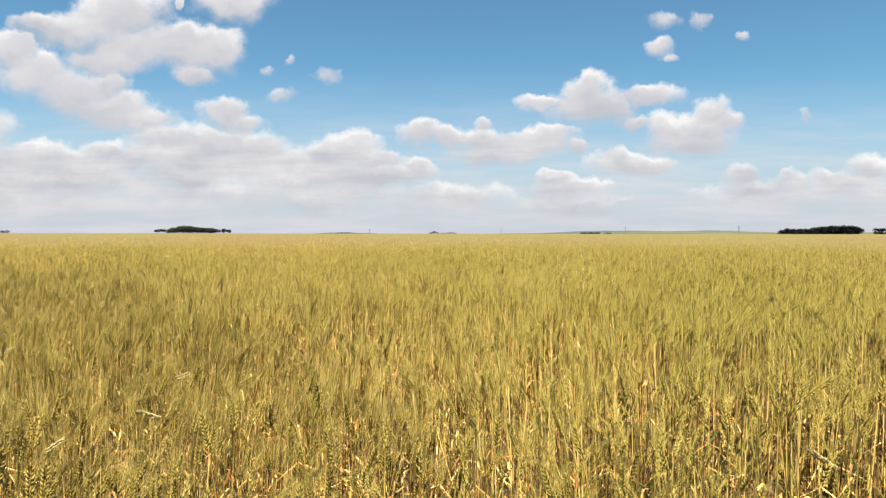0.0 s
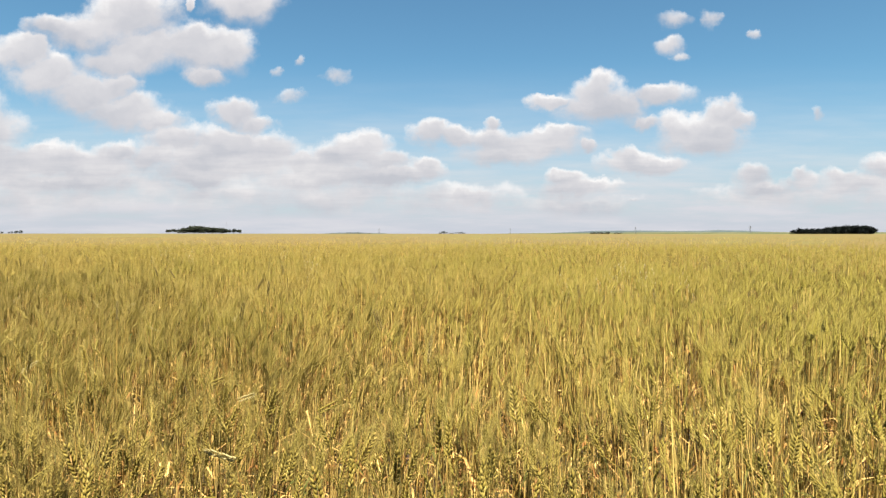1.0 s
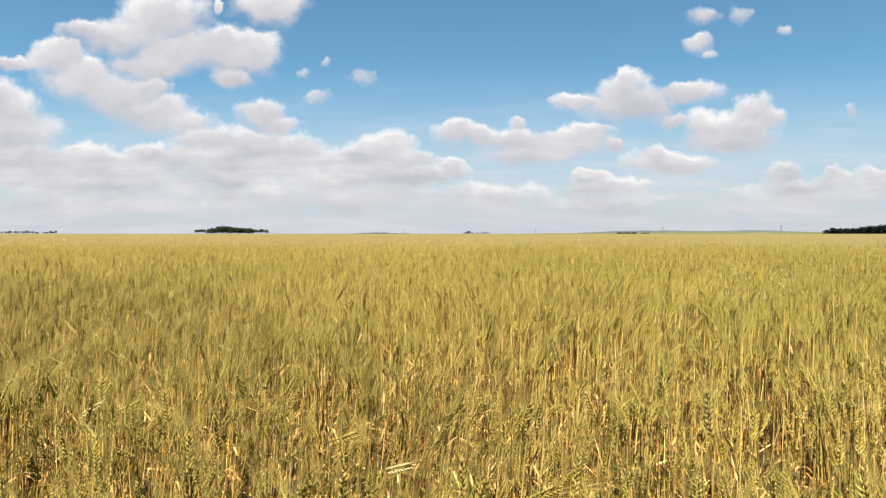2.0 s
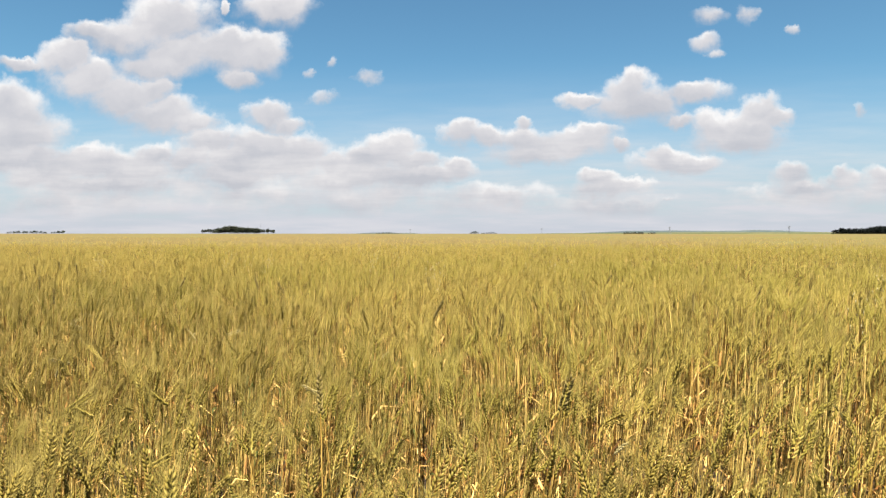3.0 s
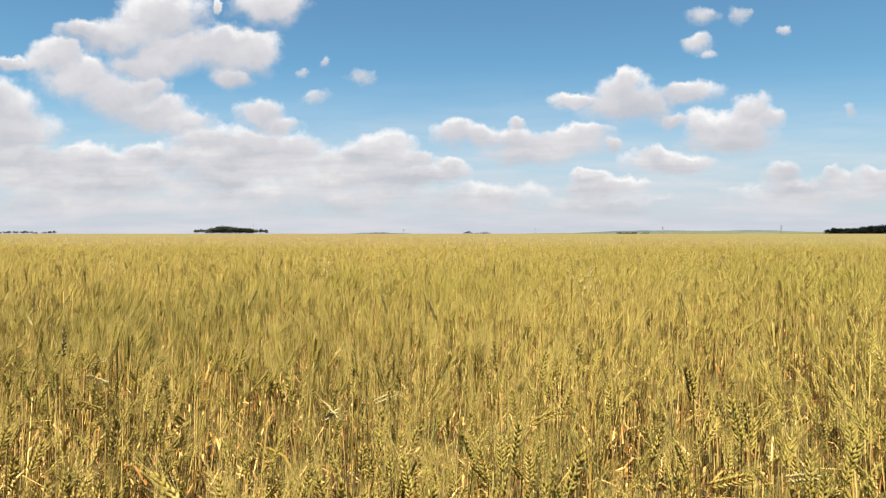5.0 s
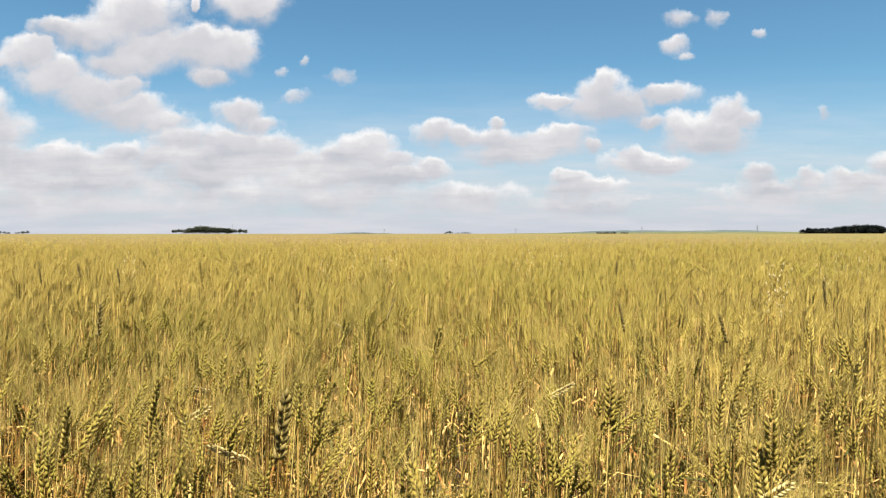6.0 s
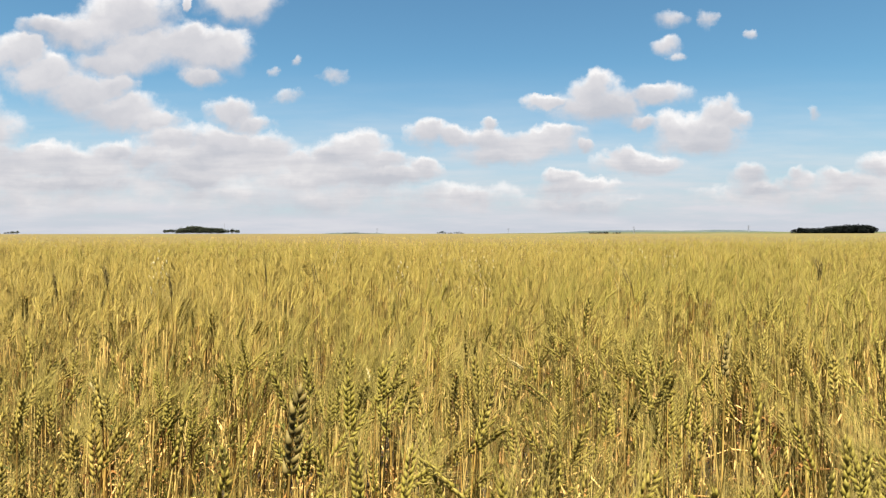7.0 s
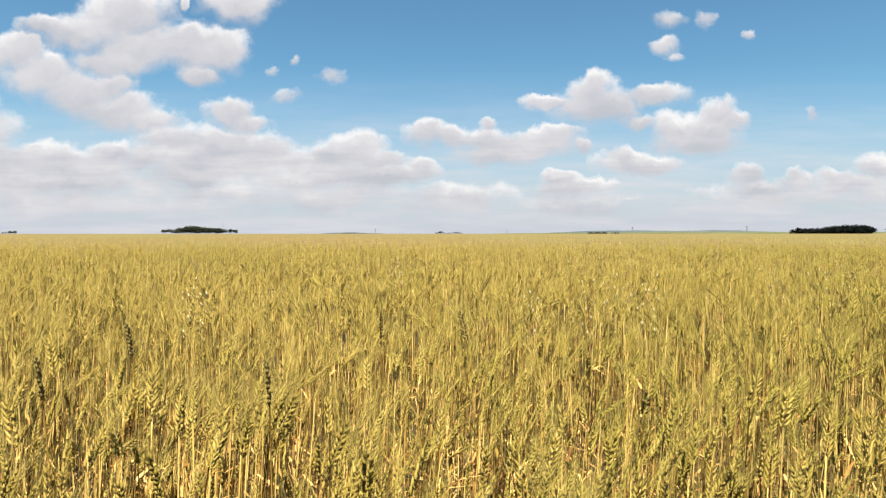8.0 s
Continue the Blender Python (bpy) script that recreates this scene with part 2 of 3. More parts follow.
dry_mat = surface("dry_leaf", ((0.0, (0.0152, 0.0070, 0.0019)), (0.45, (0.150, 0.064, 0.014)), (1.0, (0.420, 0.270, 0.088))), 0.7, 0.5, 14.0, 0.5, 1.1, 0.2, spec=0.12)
pale_mat = surface("bleached_ear", ((0.00, (0.1725, 0.1316, 0.0448)), (1.00, (0.2484, 0.2030, 0.0864))), 0.55, 0.5, 40.0, 0.5, 0.4, 0.15)
dark_ear_mat = surface("dark_brown_ear", ((0.0, (0.0483, 0.0350, 0.0083)), (1.0, (0.1380, 0.1015, 0.0288))), 0.7, 0.5, 40.0, 0.5, 0.4, 0.1, spec=0.15)
oat_mat = surface("oat_husk", ((0.0, (0.2070, 0.1715, 0.0832)), (1.0, (0.2967, 0.2590, 0.1472))), 0.5, 0.5, 40.0, 0.5, 0.4, 0.25)
# dark soil, taken almost to black: the shade under the crop is in its colour
shaded_soil_mat = surface("soil", ((0.00, (0.0041, 0.0024, 0.0008)), (0.50, (0.0110, 0.0063, 0.0019)), (1.00, (0.0276, 0.0161, 0.0051))), 0.95, 0.02, 30.0, 0.6, patches=((0.0152, 0.0098, 0.0032), 0.6), bump=0.6)
# smooth far crop: shade among its ears and distance haze are painted into the colour
shaded_canopy_mat = surface("far_wheat", ((0.00, (0.0365, 0.0274, 0.0091)), (0.50, (0.0699, 0.0509, 0.0190)), (1.00, (0.1064, 0.0760, 0.0304))), 0.9, 0.012, 1.5, 0.6, patches=((0.0646, 0.0623, 0.0198), 0.8), bump=0.5, spec=0.05)
bark_mat = surface("bark", ((0.0, (0.0304, 0.0243, 0.0190)), (1.0, (0.1140, 0.0950, 0.0760))), 0.9, grain=3.0)
foliage_mat = surface("foliage", ((0.0, (0.0091, 0.0122, 0.0068)), (1.0, (0.0274, 0.0304, 0.0167))), 0.7, grain=0.3, island=0.6, glow_through=0.1, spec=0.1)
dark_foliage_mat = surface("dark_foliage", ((0.0, (0.0023, 0.0038, 0.0030)), (1.0, (0.0061, 0.0076, 0.0061))), 0.8, grain=0.3, island=0.6, spec=0.05)
# hills: the blue of distant haze is mixed into the base colour
hazed_hill_mat = surface("far_hill", ((0.0, (0.0266, 0.0342, 0.0342)), (1.0, (0.0570, 0.0646, 0.0570))), 0.9, grain=0.01, patch=0.002, patches=((0.0228, 0.0319, 0.0365), 0.8), spec=0.0)
crop_mat = surface("green_crop", ((0.0, (0.026, 0.032, 0.016)), (1.0, (0.050, 0.054, 0.027))), 0.9, grain=0.02, patch=0.004, patches=((0.075, 0.068, 0.036), 0.7), spec=0.0)
steel_mat = surface("grey_steel", ((0.0, (0.0760, 0.0798, 0.0836)), (1.0, (0.1216, 0.1254, 0.1292))), 0.6, grain=1.0)


# ---------------------------------------------------------------- mesh helpers
def tri_mesh(name, verts, tris, material):
    """A mesh of triangles from arrays."""
    me = bpy.data.meshes.new(name)
    me.vertices.add(len(verts))
    me.vertices.foreach_set("co", np.ascontiguousarray(verts, dtype=np.float32).ravel())
    me.loops.add(len(tris) * 3)
    me.loops.foreach_set("vertex_index", np.ascontiguousarray(tris, dtype=np.int32).ravel())
    me.polygons.add(len(tris))
    me.polygons.foreach_set("loop_start", np.arange(0, len(tris) * 3, 3, dtype=np.int32))
    me.update(calc_edges=True)
    me.materials.append(material)
    return me


class Heap:
    """Gathers triangles for one mesh."""

    def __init__(self):
        self.v, self.t, self.n = [], [], 0

    def add(self, verts, tris):
        """verts: copies x points x 3; tris: triangles of one copy."""
        verts, tris = np.asarray(verts, float), np.asarray(tris, int)
        many, each = verts.shape[:2]
        self.v.append(verts.reshape(-1, 3))
        self.t.append((tris[None] + (self.n + np.arange(many) * each)[:, None, None]).reshape(-1, 3))
        self.n += many * each

    def mesh(self, name, material):
        return tri_mesh(name, np.concatenate(self.v), np.concatenate(self.t), material)


def unit(v):
    return v / np.maximum(np.linalg.norm(v, axis=-1, keepdims=True), 1e-9)


def stamp(shape, origin, a, b, c):
    """Copies of a shape at origins, on the axes a, b, c (already of their lengths)."""
    return origin[:, None] + shape[None, :, :1] * a[:, None] + shape[None, :, 1:2] * b[:, None] + shape[None, :, 2:] * c[:, None]


def spindle(sides):
    """A grain husk: thick a third of the way up, pointed at both ends. Length 1 along z, width 1."""
    v = [(0, 0, 0)] + [(0.5 * math.cos(2 * math.pi * k / sides), 0.5 * math.sin(2 * math.pi * k / sides), 0.42) for k in range(sides)] + [(0, 0, 1)]
    t = []
    if sides == 3:  # open below, where the next husk covers it
        v = [(0.5, 0, 0.3), (-0.3, 0.45, 0.15), (-0.3, -0.45, 0.15), (0, 0, 1)]
        return np.array(v, float), np.array([(0, 1, 3), (1, 2, 3), (2, 0, 3)])
    for k in range(sides):
        t += [(0, 1 + (k + 1) % sides, 1 + k), (sides + 1, 1 + k, 1 + (k + 1) % sides)]
    return np.array(v, float), np.array(t)


def ear_shape(nodes, sides, fat=1.0):
    """Husks in two rows up a rachis, one after another left and right. Length 1 along z."""
    sv, st = spindle(sides)
    vs, ts = [], []
    for k in range(nodes):
        side = 1 if k % 2 else -1
        last = k == nodes - 1
        tilt = 0.0 if last else side * 0.42
        long = min(2.7 / nodes + 0.03, 0.46) * (0.9 if last else 1.0)
        taper = 1.0 - 0.35 * abs(k / nodes - 0.4)
        p = sv * (0.075 * fat * taper, 0.085 * fat * taper, long)
        q = np.stack((p[:, 0] * math.cos(tilt) + p[:, 2] * math.sin(tilt), p[:, 1], p[:, 2] * math.cos(tilt) - p[:, 0] * math.sin(tilt)), 1)
        q += (0 if last else side * 0.021 * fat, (k % 3 - 1) * 0.012, (0.84 if nodes > 5 else 0.75) * k / max(nodes, 2))
        ts.append(st + len(vs) * len(sv))
        vs.append(q)
    return np.concatenate(vs), np.concatenate(ts)


def awn_shape(count, width, length, spread):
    """Fine bristles that fan out from the husks. In ear lengths."""
    rng = np.random.default_rng(5)
    vs, ts = [], []
    for k in range(count):
        side = 1 if k % 2 else -1
        z = 0.25 + 0.7 * k / count
        out, deep = side * spread * (0.5 + rng.random()), (rng.random() - 0.5) * spread * 1.4
        root = np.array((side * 0.03, 0, z))
        tip = root + length * (0.75 + 0.4 * rng.random()) * unit(np.array((out, deep, 1.0)))
        wide = np.array((width, width * 2 * (rng.random() - 0.5), 0))
        ts.append((3 * k, 3 * k + 1, 3 * k + 2))
        vs += [root - wide / 2, root + wide / 2, tip]
    return np.array(vs), np.array(ts)


def ribbon_tris(levels):
    return np.array([t for k in range(levels - 1) for t in ((2 * k, 2 * k + 1, 2 * k + 3), (2 * k, 2 * k + 3, 2 * k + 2))])


def tube_tris(levels, sides):
    t = []
    for k in range(levels - 1):
        for s in range(sides):
            a, b = k * sides + s, k * sides + (s + 1) % sides
            t += [(a, b, b + sides), (a, b + sides, a + sides)]
    return np.array(t)


def new_part(name, mesh, parent, label="", kind=""):
    ob = new(name, mesh)
    ob.parent = parent
    return tagged(ob, label, kind=kind)


# ---------------------------------------------------------------- ground
def ground_sheet():
    """Soil, one sheet out to the horizon: close mesh under the near wheat, wide rings beyond."""
    bm = bmesh.new()
    rings = [0.0, 2, 4, 6, 8, 10, 13, 17, 22, 30, 45, 70, 120, 250, 600, 1500, 4800]
    spokes = 64
    rows = []
    for r in rings:
        row = []
        for k in range(spokes):
            a = 2 * math.pi * k / spokes
            x, y = -4 + r * math.cos(a), 6 + r * math.sin(a)
            row.append(bm.verts.new((x, y, 0.03 * noise.noise((x * 0.8, y * 0.8, 0)) if r < 60 else 0)))
            if r == 0:
                break
        rows.append(row)
    for k in range(spokes):
        bm.faces.new((rows[0][0], rows[1][k], rows[1][(k + 1) % spokes]))
    for a, b in zip(rows[1:], rows[2:]):
        for k in range(spokes):
            bm.faces.new((a[k], b[k], b[(k + 1) % spokes], a[(k + 1) % spokes]))
    me = bpy.data.meshes.new("ground")
    bm.to_mesh(me)
    me.materials.append(shaded_soil_mat)
    return tagged(new("ground", me), "brown soil under the wheat, darkened to stand in for shade, reaching to the horizon", "ground", kind="structure")


ground_sheet()

# ---------------------------------------------------------------- wheat field
LANE_A, LANE_B = np.array((0.0, 0.0)), np.array((-4.66, 6.29))  # the line through the field along which the wheat is built finest
rng = np.random.default_rng(11)


def bumps(x, y, scale, seed=0):
    """Smooth wandering values of about -1 to 1 over the field."""
    r = np.random.default_rng(100 + seed)
    out = 0
    for k in range(9):
        a, f, p = r.random() * 6.283, scale * (0.6 + 1.3 * r.random()), r.random() * 6.283
        out = out + np.sin((x * math.cos(a) + y * math.sin(a)) * f + p)
    return out / 4.0


def nearness(x, y):
    """How near each place comes to a walker on the lane who looks ahead; large where never in view."""
    best = np.full(x.shape, 1e9)
    for s in np.linspace(0, 1, 28):
        ax, ay = LANE_A + s * (LANE_B - LANE_A)
        d = y - ay
        seen = (d > 0.42) & (np.abs(x - ax + 0.03 * d) < 0.76 * d + 0.35)
        best = np.where(seen & (d < best), d, best)
    return best


def scatter(x0, x1, y0, y1, gap):
    gx, gy = np.meshgrid(np.arange(x0, x1, gap), np.arange(y0, y1, gap))
    x = gx.ravel() + (rng.random(gx.size) - 0.5) * gap * 1.3
    y = gy.ravel() + (rng.random(gx.size) - 0.5) * gap * 1.3
    # plants stand in tufts, with gaps between
    return x + 0.06 * bumps(x, y, 20.0, 21), y + 0.06 * bumps(x, y, 20.0, 22)


def lane_dip(x, y):
    """The crop stands lower along the lane than out in the field."""
    d = LANE_B - LANE_A
    s = np.clip((x * d[0] + y * d[1]) / (d @ d), -0.3, 1.05)
    away = np.hypot(x - s * d[0], y - s * d[1])
    q = np.clip((away - 0.7) / 2.0, 0, 1)
    return -(0.17 - 0.11 * np.clip((s - 0.45) / 0.4, 0, 1)) * (1 - q * q * (3 - 2 * q))


class Stalks:
    """The shape of many stalks at once: foot, height, lean, ear."""

    def __init__(self, x=None, y=None, tall=0.0, kept=None):
        if kept:
            self.foot, self.height, self.lean, self.turn, self.axis, self.side, self.deep, self.ear = kept
            self.n = len(self.foot)
            return
        n = len(x)
        self.n, self.foot = n, np.stack((x, y, np.full(n, -0.01)), 1)
        lump = 0.03 * bumps(x, y, 2.6, 1) + 0.10 * bumps(x, y, 8.0, 2) + 0.065 * bumps(x, y, 20.0, 5)
        self.height = 0.715 + lane_dip(x, y) + lump + 0.045 * rng.standard_normal(n) + tall
        short = rng.random(n) < 0.33
        self.height = np.where(short, self.height - 0.06 - 0.2 * rng.random(n), self.height)
        self.height = np.minimum(self.height, 0.83 + lane_dip(x, y) + 0.05 * rng.random(n))
        turn = rng.random(n) * 6.283
        lean = np.abs(rng.standard_normal(n)) * 0.042
        wind = np.stack((0.012 + 0.02 * bumps(x, y, 1.7, 3), 0.02 * bumps(x, y, 1.7, 4)), 1)
        self.lean = np.stack((np.cos(turn), np.sin(turn)), 1) * lean[:, None] + wind
        self.turn = rng.random(n) * 6.283
        nod = np.where(rng.random(n) < 0.16, 0.4 + 1.0 * rng.random(n), 0.42 * rng.random(n))
        way = np.concatenate((self.lean * 2.0 / self.height[:, None], np.ones((n, 1))), 1)
        out = unit(np.concatenate((self.lean + 0.02 * rng.standard_normal((n, 2)), np.zeros((n, 1))), 1))
        self.axis = unit(unit(way) + out * nod[:, None])
        flat = np.stack((np.cos(self.turn), np.sin(self.turn), np.zeros(n)), 1)
        self.side = unit(flat - self.axis * (flat * self.axis).sum(1, keepdims=True))
        self.deep = np.cross(self.axis, self.side)
        self.ear = 0.083 + 0.011 * rng.standard_normal(n)

    def at(self, s):
        s = np.broadcast_to(np.asarray(s, float), (self.n,))
        return self.foot + np.concatenate((self.lean * (s ** 2)[:, None], (self.height * s)[:, None]), 1)

    def part(self, keep):
        return Stalks(kept=[v[keep] for v in (self.foot, self.height, self.lean, self.turn, self.axis, self.side, self.deep, self.ear)])


def add_stems(heap, st, width, levels, sides):
    ring = []
    for s in np.linspace(0, 1, levels):
        p = st.at(s)
        w = width * (1.0 - 0.45 * s)
        for k in range(sides):
            a = st.turn + 2 * math.pi * k / sides
            ring.append(p + np.stack((np.cos(a), np.sin(a), np.zeros(st.n)), 1) * w / 2)
    tris = tube_tris(levels, sides) if sides > 2 else ribbon_tris(levels)
    heap.add(np.stack(ring, 1), tris)


def add_leaves(heap, st, low, high, length, width, levels, droop):
    """A blade from the stem: out, over and down."""
    s = low + (high - low) * rng.random(st.n)
    root = st.at(s)
    a = rng.random(st.n) * 6.283
    out = np.stack((np.cos(a), np.sin(a), np.zeros(st.n)), 1)
    across = np.stack((-np.sin(a), np.cos(a), 0.6 * (rng.random(st.n) - 0.5)), 1)
    long = length * (0.6 + 0.7 * rng.random(st.n))
    fall = droop * (0.5 + rng.random(st.n))
    pts = []
    for k in range(levels):
        q = k / (levels - 1)
        rise = long * (0.85 * q - fall * q * q)
        p = root + out * (long * (0.25 * q + 0.55 * q * q))[:, None]
        p[:, 2] = np.maximum(p[:, 2] + rise, 0.015)
        w = width * (1.0 - q) ** 0.6 if k < levels - 1 else 0.0006
        pts += [p - across * w / 2, p + across * w / 2]
    heap.add(np.stack(pts, 1), ribbon_tris(levels))


def add_ears(heap, awns, st, shape, bristles, fat=1.0):
    top = st.at(1.0) - st.axis * 0.004
    L = st.ear[:, None]
    heap.add(stamp(shape[0], top, st.side * L * fat, st.deep * L * fat, st.axis * L), shape[1])
    if bristles:
        awns.add(stamp(bristles[0], top, st.side * L, st.deep * L, st.axis * L), bristles[1])


def tufted(x, y, share):
    """Which plants came up: most, but few in the small gaps between the tufts."""
    thin = bumps(x, y, 13.0, 31) + 0.6 * bumps(x, y, 27.0, 32)
    return rng.random(len(x)) < share * np.where(thin < -0.2, 0.05, 1.0)


def wheat_field():
    field = tagged(new("wheat_field"), "ripening golden wheat with bearded ears, greener in patches", "wheat field", kind="stuff")
    ears, awns, stems, leaves, dry = Heap(), Heap(), Heap(), Heap(), Heap()
    # close to the lane
    x, y = scatter(-13.6, 6.5, 0.3, 13.6, 0.046)
    d = nearness(x, y) * (0.8 + 0.4 * rng.random(len(x)))
    came = tufted(x, y, 1.0)
    st = Stalks(x, y)
    for low, high, nodes, sides, fat, bristles, wide in ((0.0, 1.1, 16, 4, 0.94, 42, 0.0055), (1.1, 3.0, 13, 3, 1.15, 26, 0.0070), (3.0, 5.6, 8, 3, 1.5, 12, 0.010)):
        here = (d >= low) & (d < high)
        band = st.part(here & came)
        add_stems(stems, band, 0.0040 if low < 1 else 0.0048, 4 if low < 1 else 3, 3 if low < 1 else 2)
        add_ears(ears, awns, band, ear_shape(nodes, sides, fat), awn_shape(bristles, wide, 1.1, 0.38))
        add_leaves(leaves, band.part(rng.random(band.n) < 0.45), 0.45, 0.8, 0.17, 0.009, 4 if low < 2 else 3, 0.9)
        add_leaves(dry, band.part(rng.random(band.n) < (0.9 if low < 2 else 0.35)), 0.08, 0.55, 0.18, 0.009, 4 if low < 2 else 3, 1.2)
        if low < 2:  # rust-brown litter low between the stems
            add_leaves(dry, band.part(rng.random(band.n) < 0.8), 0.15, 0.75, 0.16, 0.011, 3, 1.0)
        # bare side shoots that carry no ear
        feet = np.repeat(band.foot, 2, axis=0)
        feet = feet[rng.random(len(feet)) < (0.6 if low < 2 else 0.2)]
        shoot = Stalks(feet[:, 0] + 0.03 * rng.standard_normal(len(feet)), feet[:, 1] + 0.03 * rng.standard_normal(len(feet)))
        shoot.height *= 0.4 + 0.5 * rng.random(shoot.n)
        shoot.lean = shoot.lean * 1.5
        add_stems(stems, shoot, 0.0045, 3, 2)
        add_leaves(dry if low < 2 else leaves, shoot.part(rng.random(shoot.n) < 0.5), 0.2, 0.9, 0.2, 0.010, 3, 0.8)
    # middle distance
    x, y = scatter(-29, 21, 2.0, 29.0, 0.092)
    d = nearness(x, y) * (0.8 + 0.4 * rng.random(len(x)))
    c = Stalks(x, y).part((d >= 5.6) & (d < 19.0) & tufted(x, y, 1.0))
    add_stems(stems, c, 0.005, 2, 2)
    add_ears(ears, awns, c, ear_shape(3, 3, 1.9), awn_shape(6, 0.014, 1.0, 0.38))
    add_leaves(leaves, c.part(rng.random(c.n) < 0.6), 0.5, 0.9, 0.2, 0.012, 2, 0.3)
    # farther off, and round about
    x, y = scatter(-75, 70, -14, 80, 0.32)
    d = nearness(x, y) * (0.78 + 0.44 * rng.random(len(x)))
    e = Stalks(x, y).part(((d >= 19) & (d < 75)) | ((d > 1e6) & (np.hypot(x + 4, y - 6) < 26) & (np.hypot(x + 3.5, y - 5) > 14.5)))
    add_stems(stems, e, 0.008, 2, 2)
    add_ears(ears, awns, e, ear_shape(1, 3, 2.2), awn_shape(1, 0.045, 0.8, 0.25))
    # the crop beside and behind the lane
    x, y = scatter(-22, 16, -11, 24, 0.115)
    o = Stalks(x, y).part((nearness(x, y) > 1e6) & (np.hypot(x + 3.5, y - 5) < 15))
    add_stems(stems, o, 0.014, 2, 2)
    add_ears(ears, awns, o, ear_shape(1, 3, 4.6), awn_shape(2, 0.14, 1.1, 0.5))
    add_leaves(leaves, o.part(rng.random(o.n) < 0.7), 0.4, 0.9, 0.26, 0.05, 2, 0.4)
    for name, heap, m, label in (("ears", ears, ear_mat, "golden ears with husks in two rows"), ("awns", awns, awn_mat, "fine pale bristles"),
                                 ("stems", stems, stem_mat, "straw-coloured stems, many darkened to stand in for shade in the gaps"), ("leaves", leaves, leaf_mat, "yellowing green blades"), ("dry_leaves", dry, dry_mat, "withered rust-brown lower blades, the darkest toned as gap shade")):
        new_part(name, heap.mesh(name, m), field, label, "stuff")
    # the closed crown of the crop, out to the field's far end
    rings, spokes = [15.0], 220
    while rings[-1] < 1100:
        rings.append(rings[-1] * 1.055)
    R, A = np.meshgrid(np.array(rings), np.linspace(0, 2 * math.pi, spokes, endpoint=False), indexing="ij")
    X, Y = -4 + R * np.cos(A), 6 + R * np.sin(A)
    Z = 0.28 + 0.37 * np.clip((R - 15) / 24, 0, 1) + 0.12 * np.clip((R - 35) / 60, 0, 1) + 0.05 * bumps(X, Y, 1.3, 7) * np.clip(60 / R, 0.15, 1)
    n = len(rings)
    v = np.stack((X, Y, Z), -1).reshape(-1, 3)
    i, j = np.meshgrid(np.arange(n - 1), np.arange(spokes), indexing="ij")
    p, q = (i * spokes + j).ravel(), (i * spokes + (j + 1) % spokes).ravel()
    t = np.concatenate((np.stack((p, p + spokes, q + spokes), 1), np.stack((p, q + spokes, q), 1)))
    new_part("far_crop", tri_mesh("far_crop", v, t, shaded_canopy_mat), field, "closed golden crop far off, self-shading and haze in its colour", "stuff")


wheat_field()


# ---------------------------------------------------------------- distance
EYE = 1.4


def across(slope, far):
    """Sideways place at that distance, for a slope in hundredths off straight ahead."""
    return slope / 100 * far


def tree_meshes(height, width, seed, leaf, clumps=260, low=0.3):
    """Trunk with limbs, and a crown of small leafy clumps with gaps."""
    r = random.Random(seed)
    bm = bmesh.new()

    def limb(p, q, r0, r1):
        d = (q - p).normalized()
        s = d.orthogonal().normalized()
        u = d.cross(s)
        rings = []
        for c, rad in ((p, r0), (q, r1)):
            rings.append([bm.verts.new(c + (s * math.cos(k * 1.2566) + u * math.sin(k * 1.2566)) * rad) for k in range(5)])
        for k in range(5):
            bm.faces.new((rings[0][k], rings[0][(k + 1) % 5], rings[1][(k + 1) % 5], rings[1][k]))

    top = Vector((r.uniform(-0.3, 0.3), r.uniform(-0.3, 0.3), height * 0.62))
    limb(Vector((0, 0, -0.2)), top, height * 0.022, height * 0.012)
    hubs = []
    for k in range(9):
        a = k * 2.4 + r.random()
        z = height * r.uniform(low, 0.86)
        reach = width * 0.5 * r.uniform(0.35, 0.85) * (1.15 - abs(z / height - 0.55))
        end = Vector((math.cos(a) * reach, math.sin(a) * reach, z))
        limb(Vector((0, 0, min(z * 0.7, height * 0.6))), end, height * 0.008, height * 0.003)
        hubs.append(end)
    hubs.append(Vector((0, 0, height * 0.9)))
    trunk = bpy.data.meshes.new("trunk")
    bm.to_mesh(trunk)
    bm.free()
    trunk.materials.append(bark_mat)
    v, t = [], []
    for k in range(clumps):
        h = r.choice(hubs)
        c = h + Vector((r.gauss(0, width * 0.12), r.gauss(0, width * 0.12), r.gauss(0, height * 0.075)))
        c.z = max(c.z, height * low * 0.4)
        size = height * r.uniform(0.03, 0.065)
        for m in range(3):
            n = len(v)
            for w in range(3):
                v.append(c + Vector((r.gauss(0, 1), r.gauss(0, 1), r.gauss(0, 0.8))) * size)
            t.append((n, n + 1, n + 2))
    crown = tri_mesh("crown", np.array([tuple(q) for q in v]), np.array(t), leaf)
    return trunk, crown


def tree_kind(height, width, seed, leaf, label, group, low=0.3):
    tree = tagged(new("tree"), label, "tree", group)
    trunk, crown = tree_meshes(height, width, seed, leaf, low=low)
    new_part("trunk", trunk, tree)
    new_part("crown", crown, tree)
    return tree


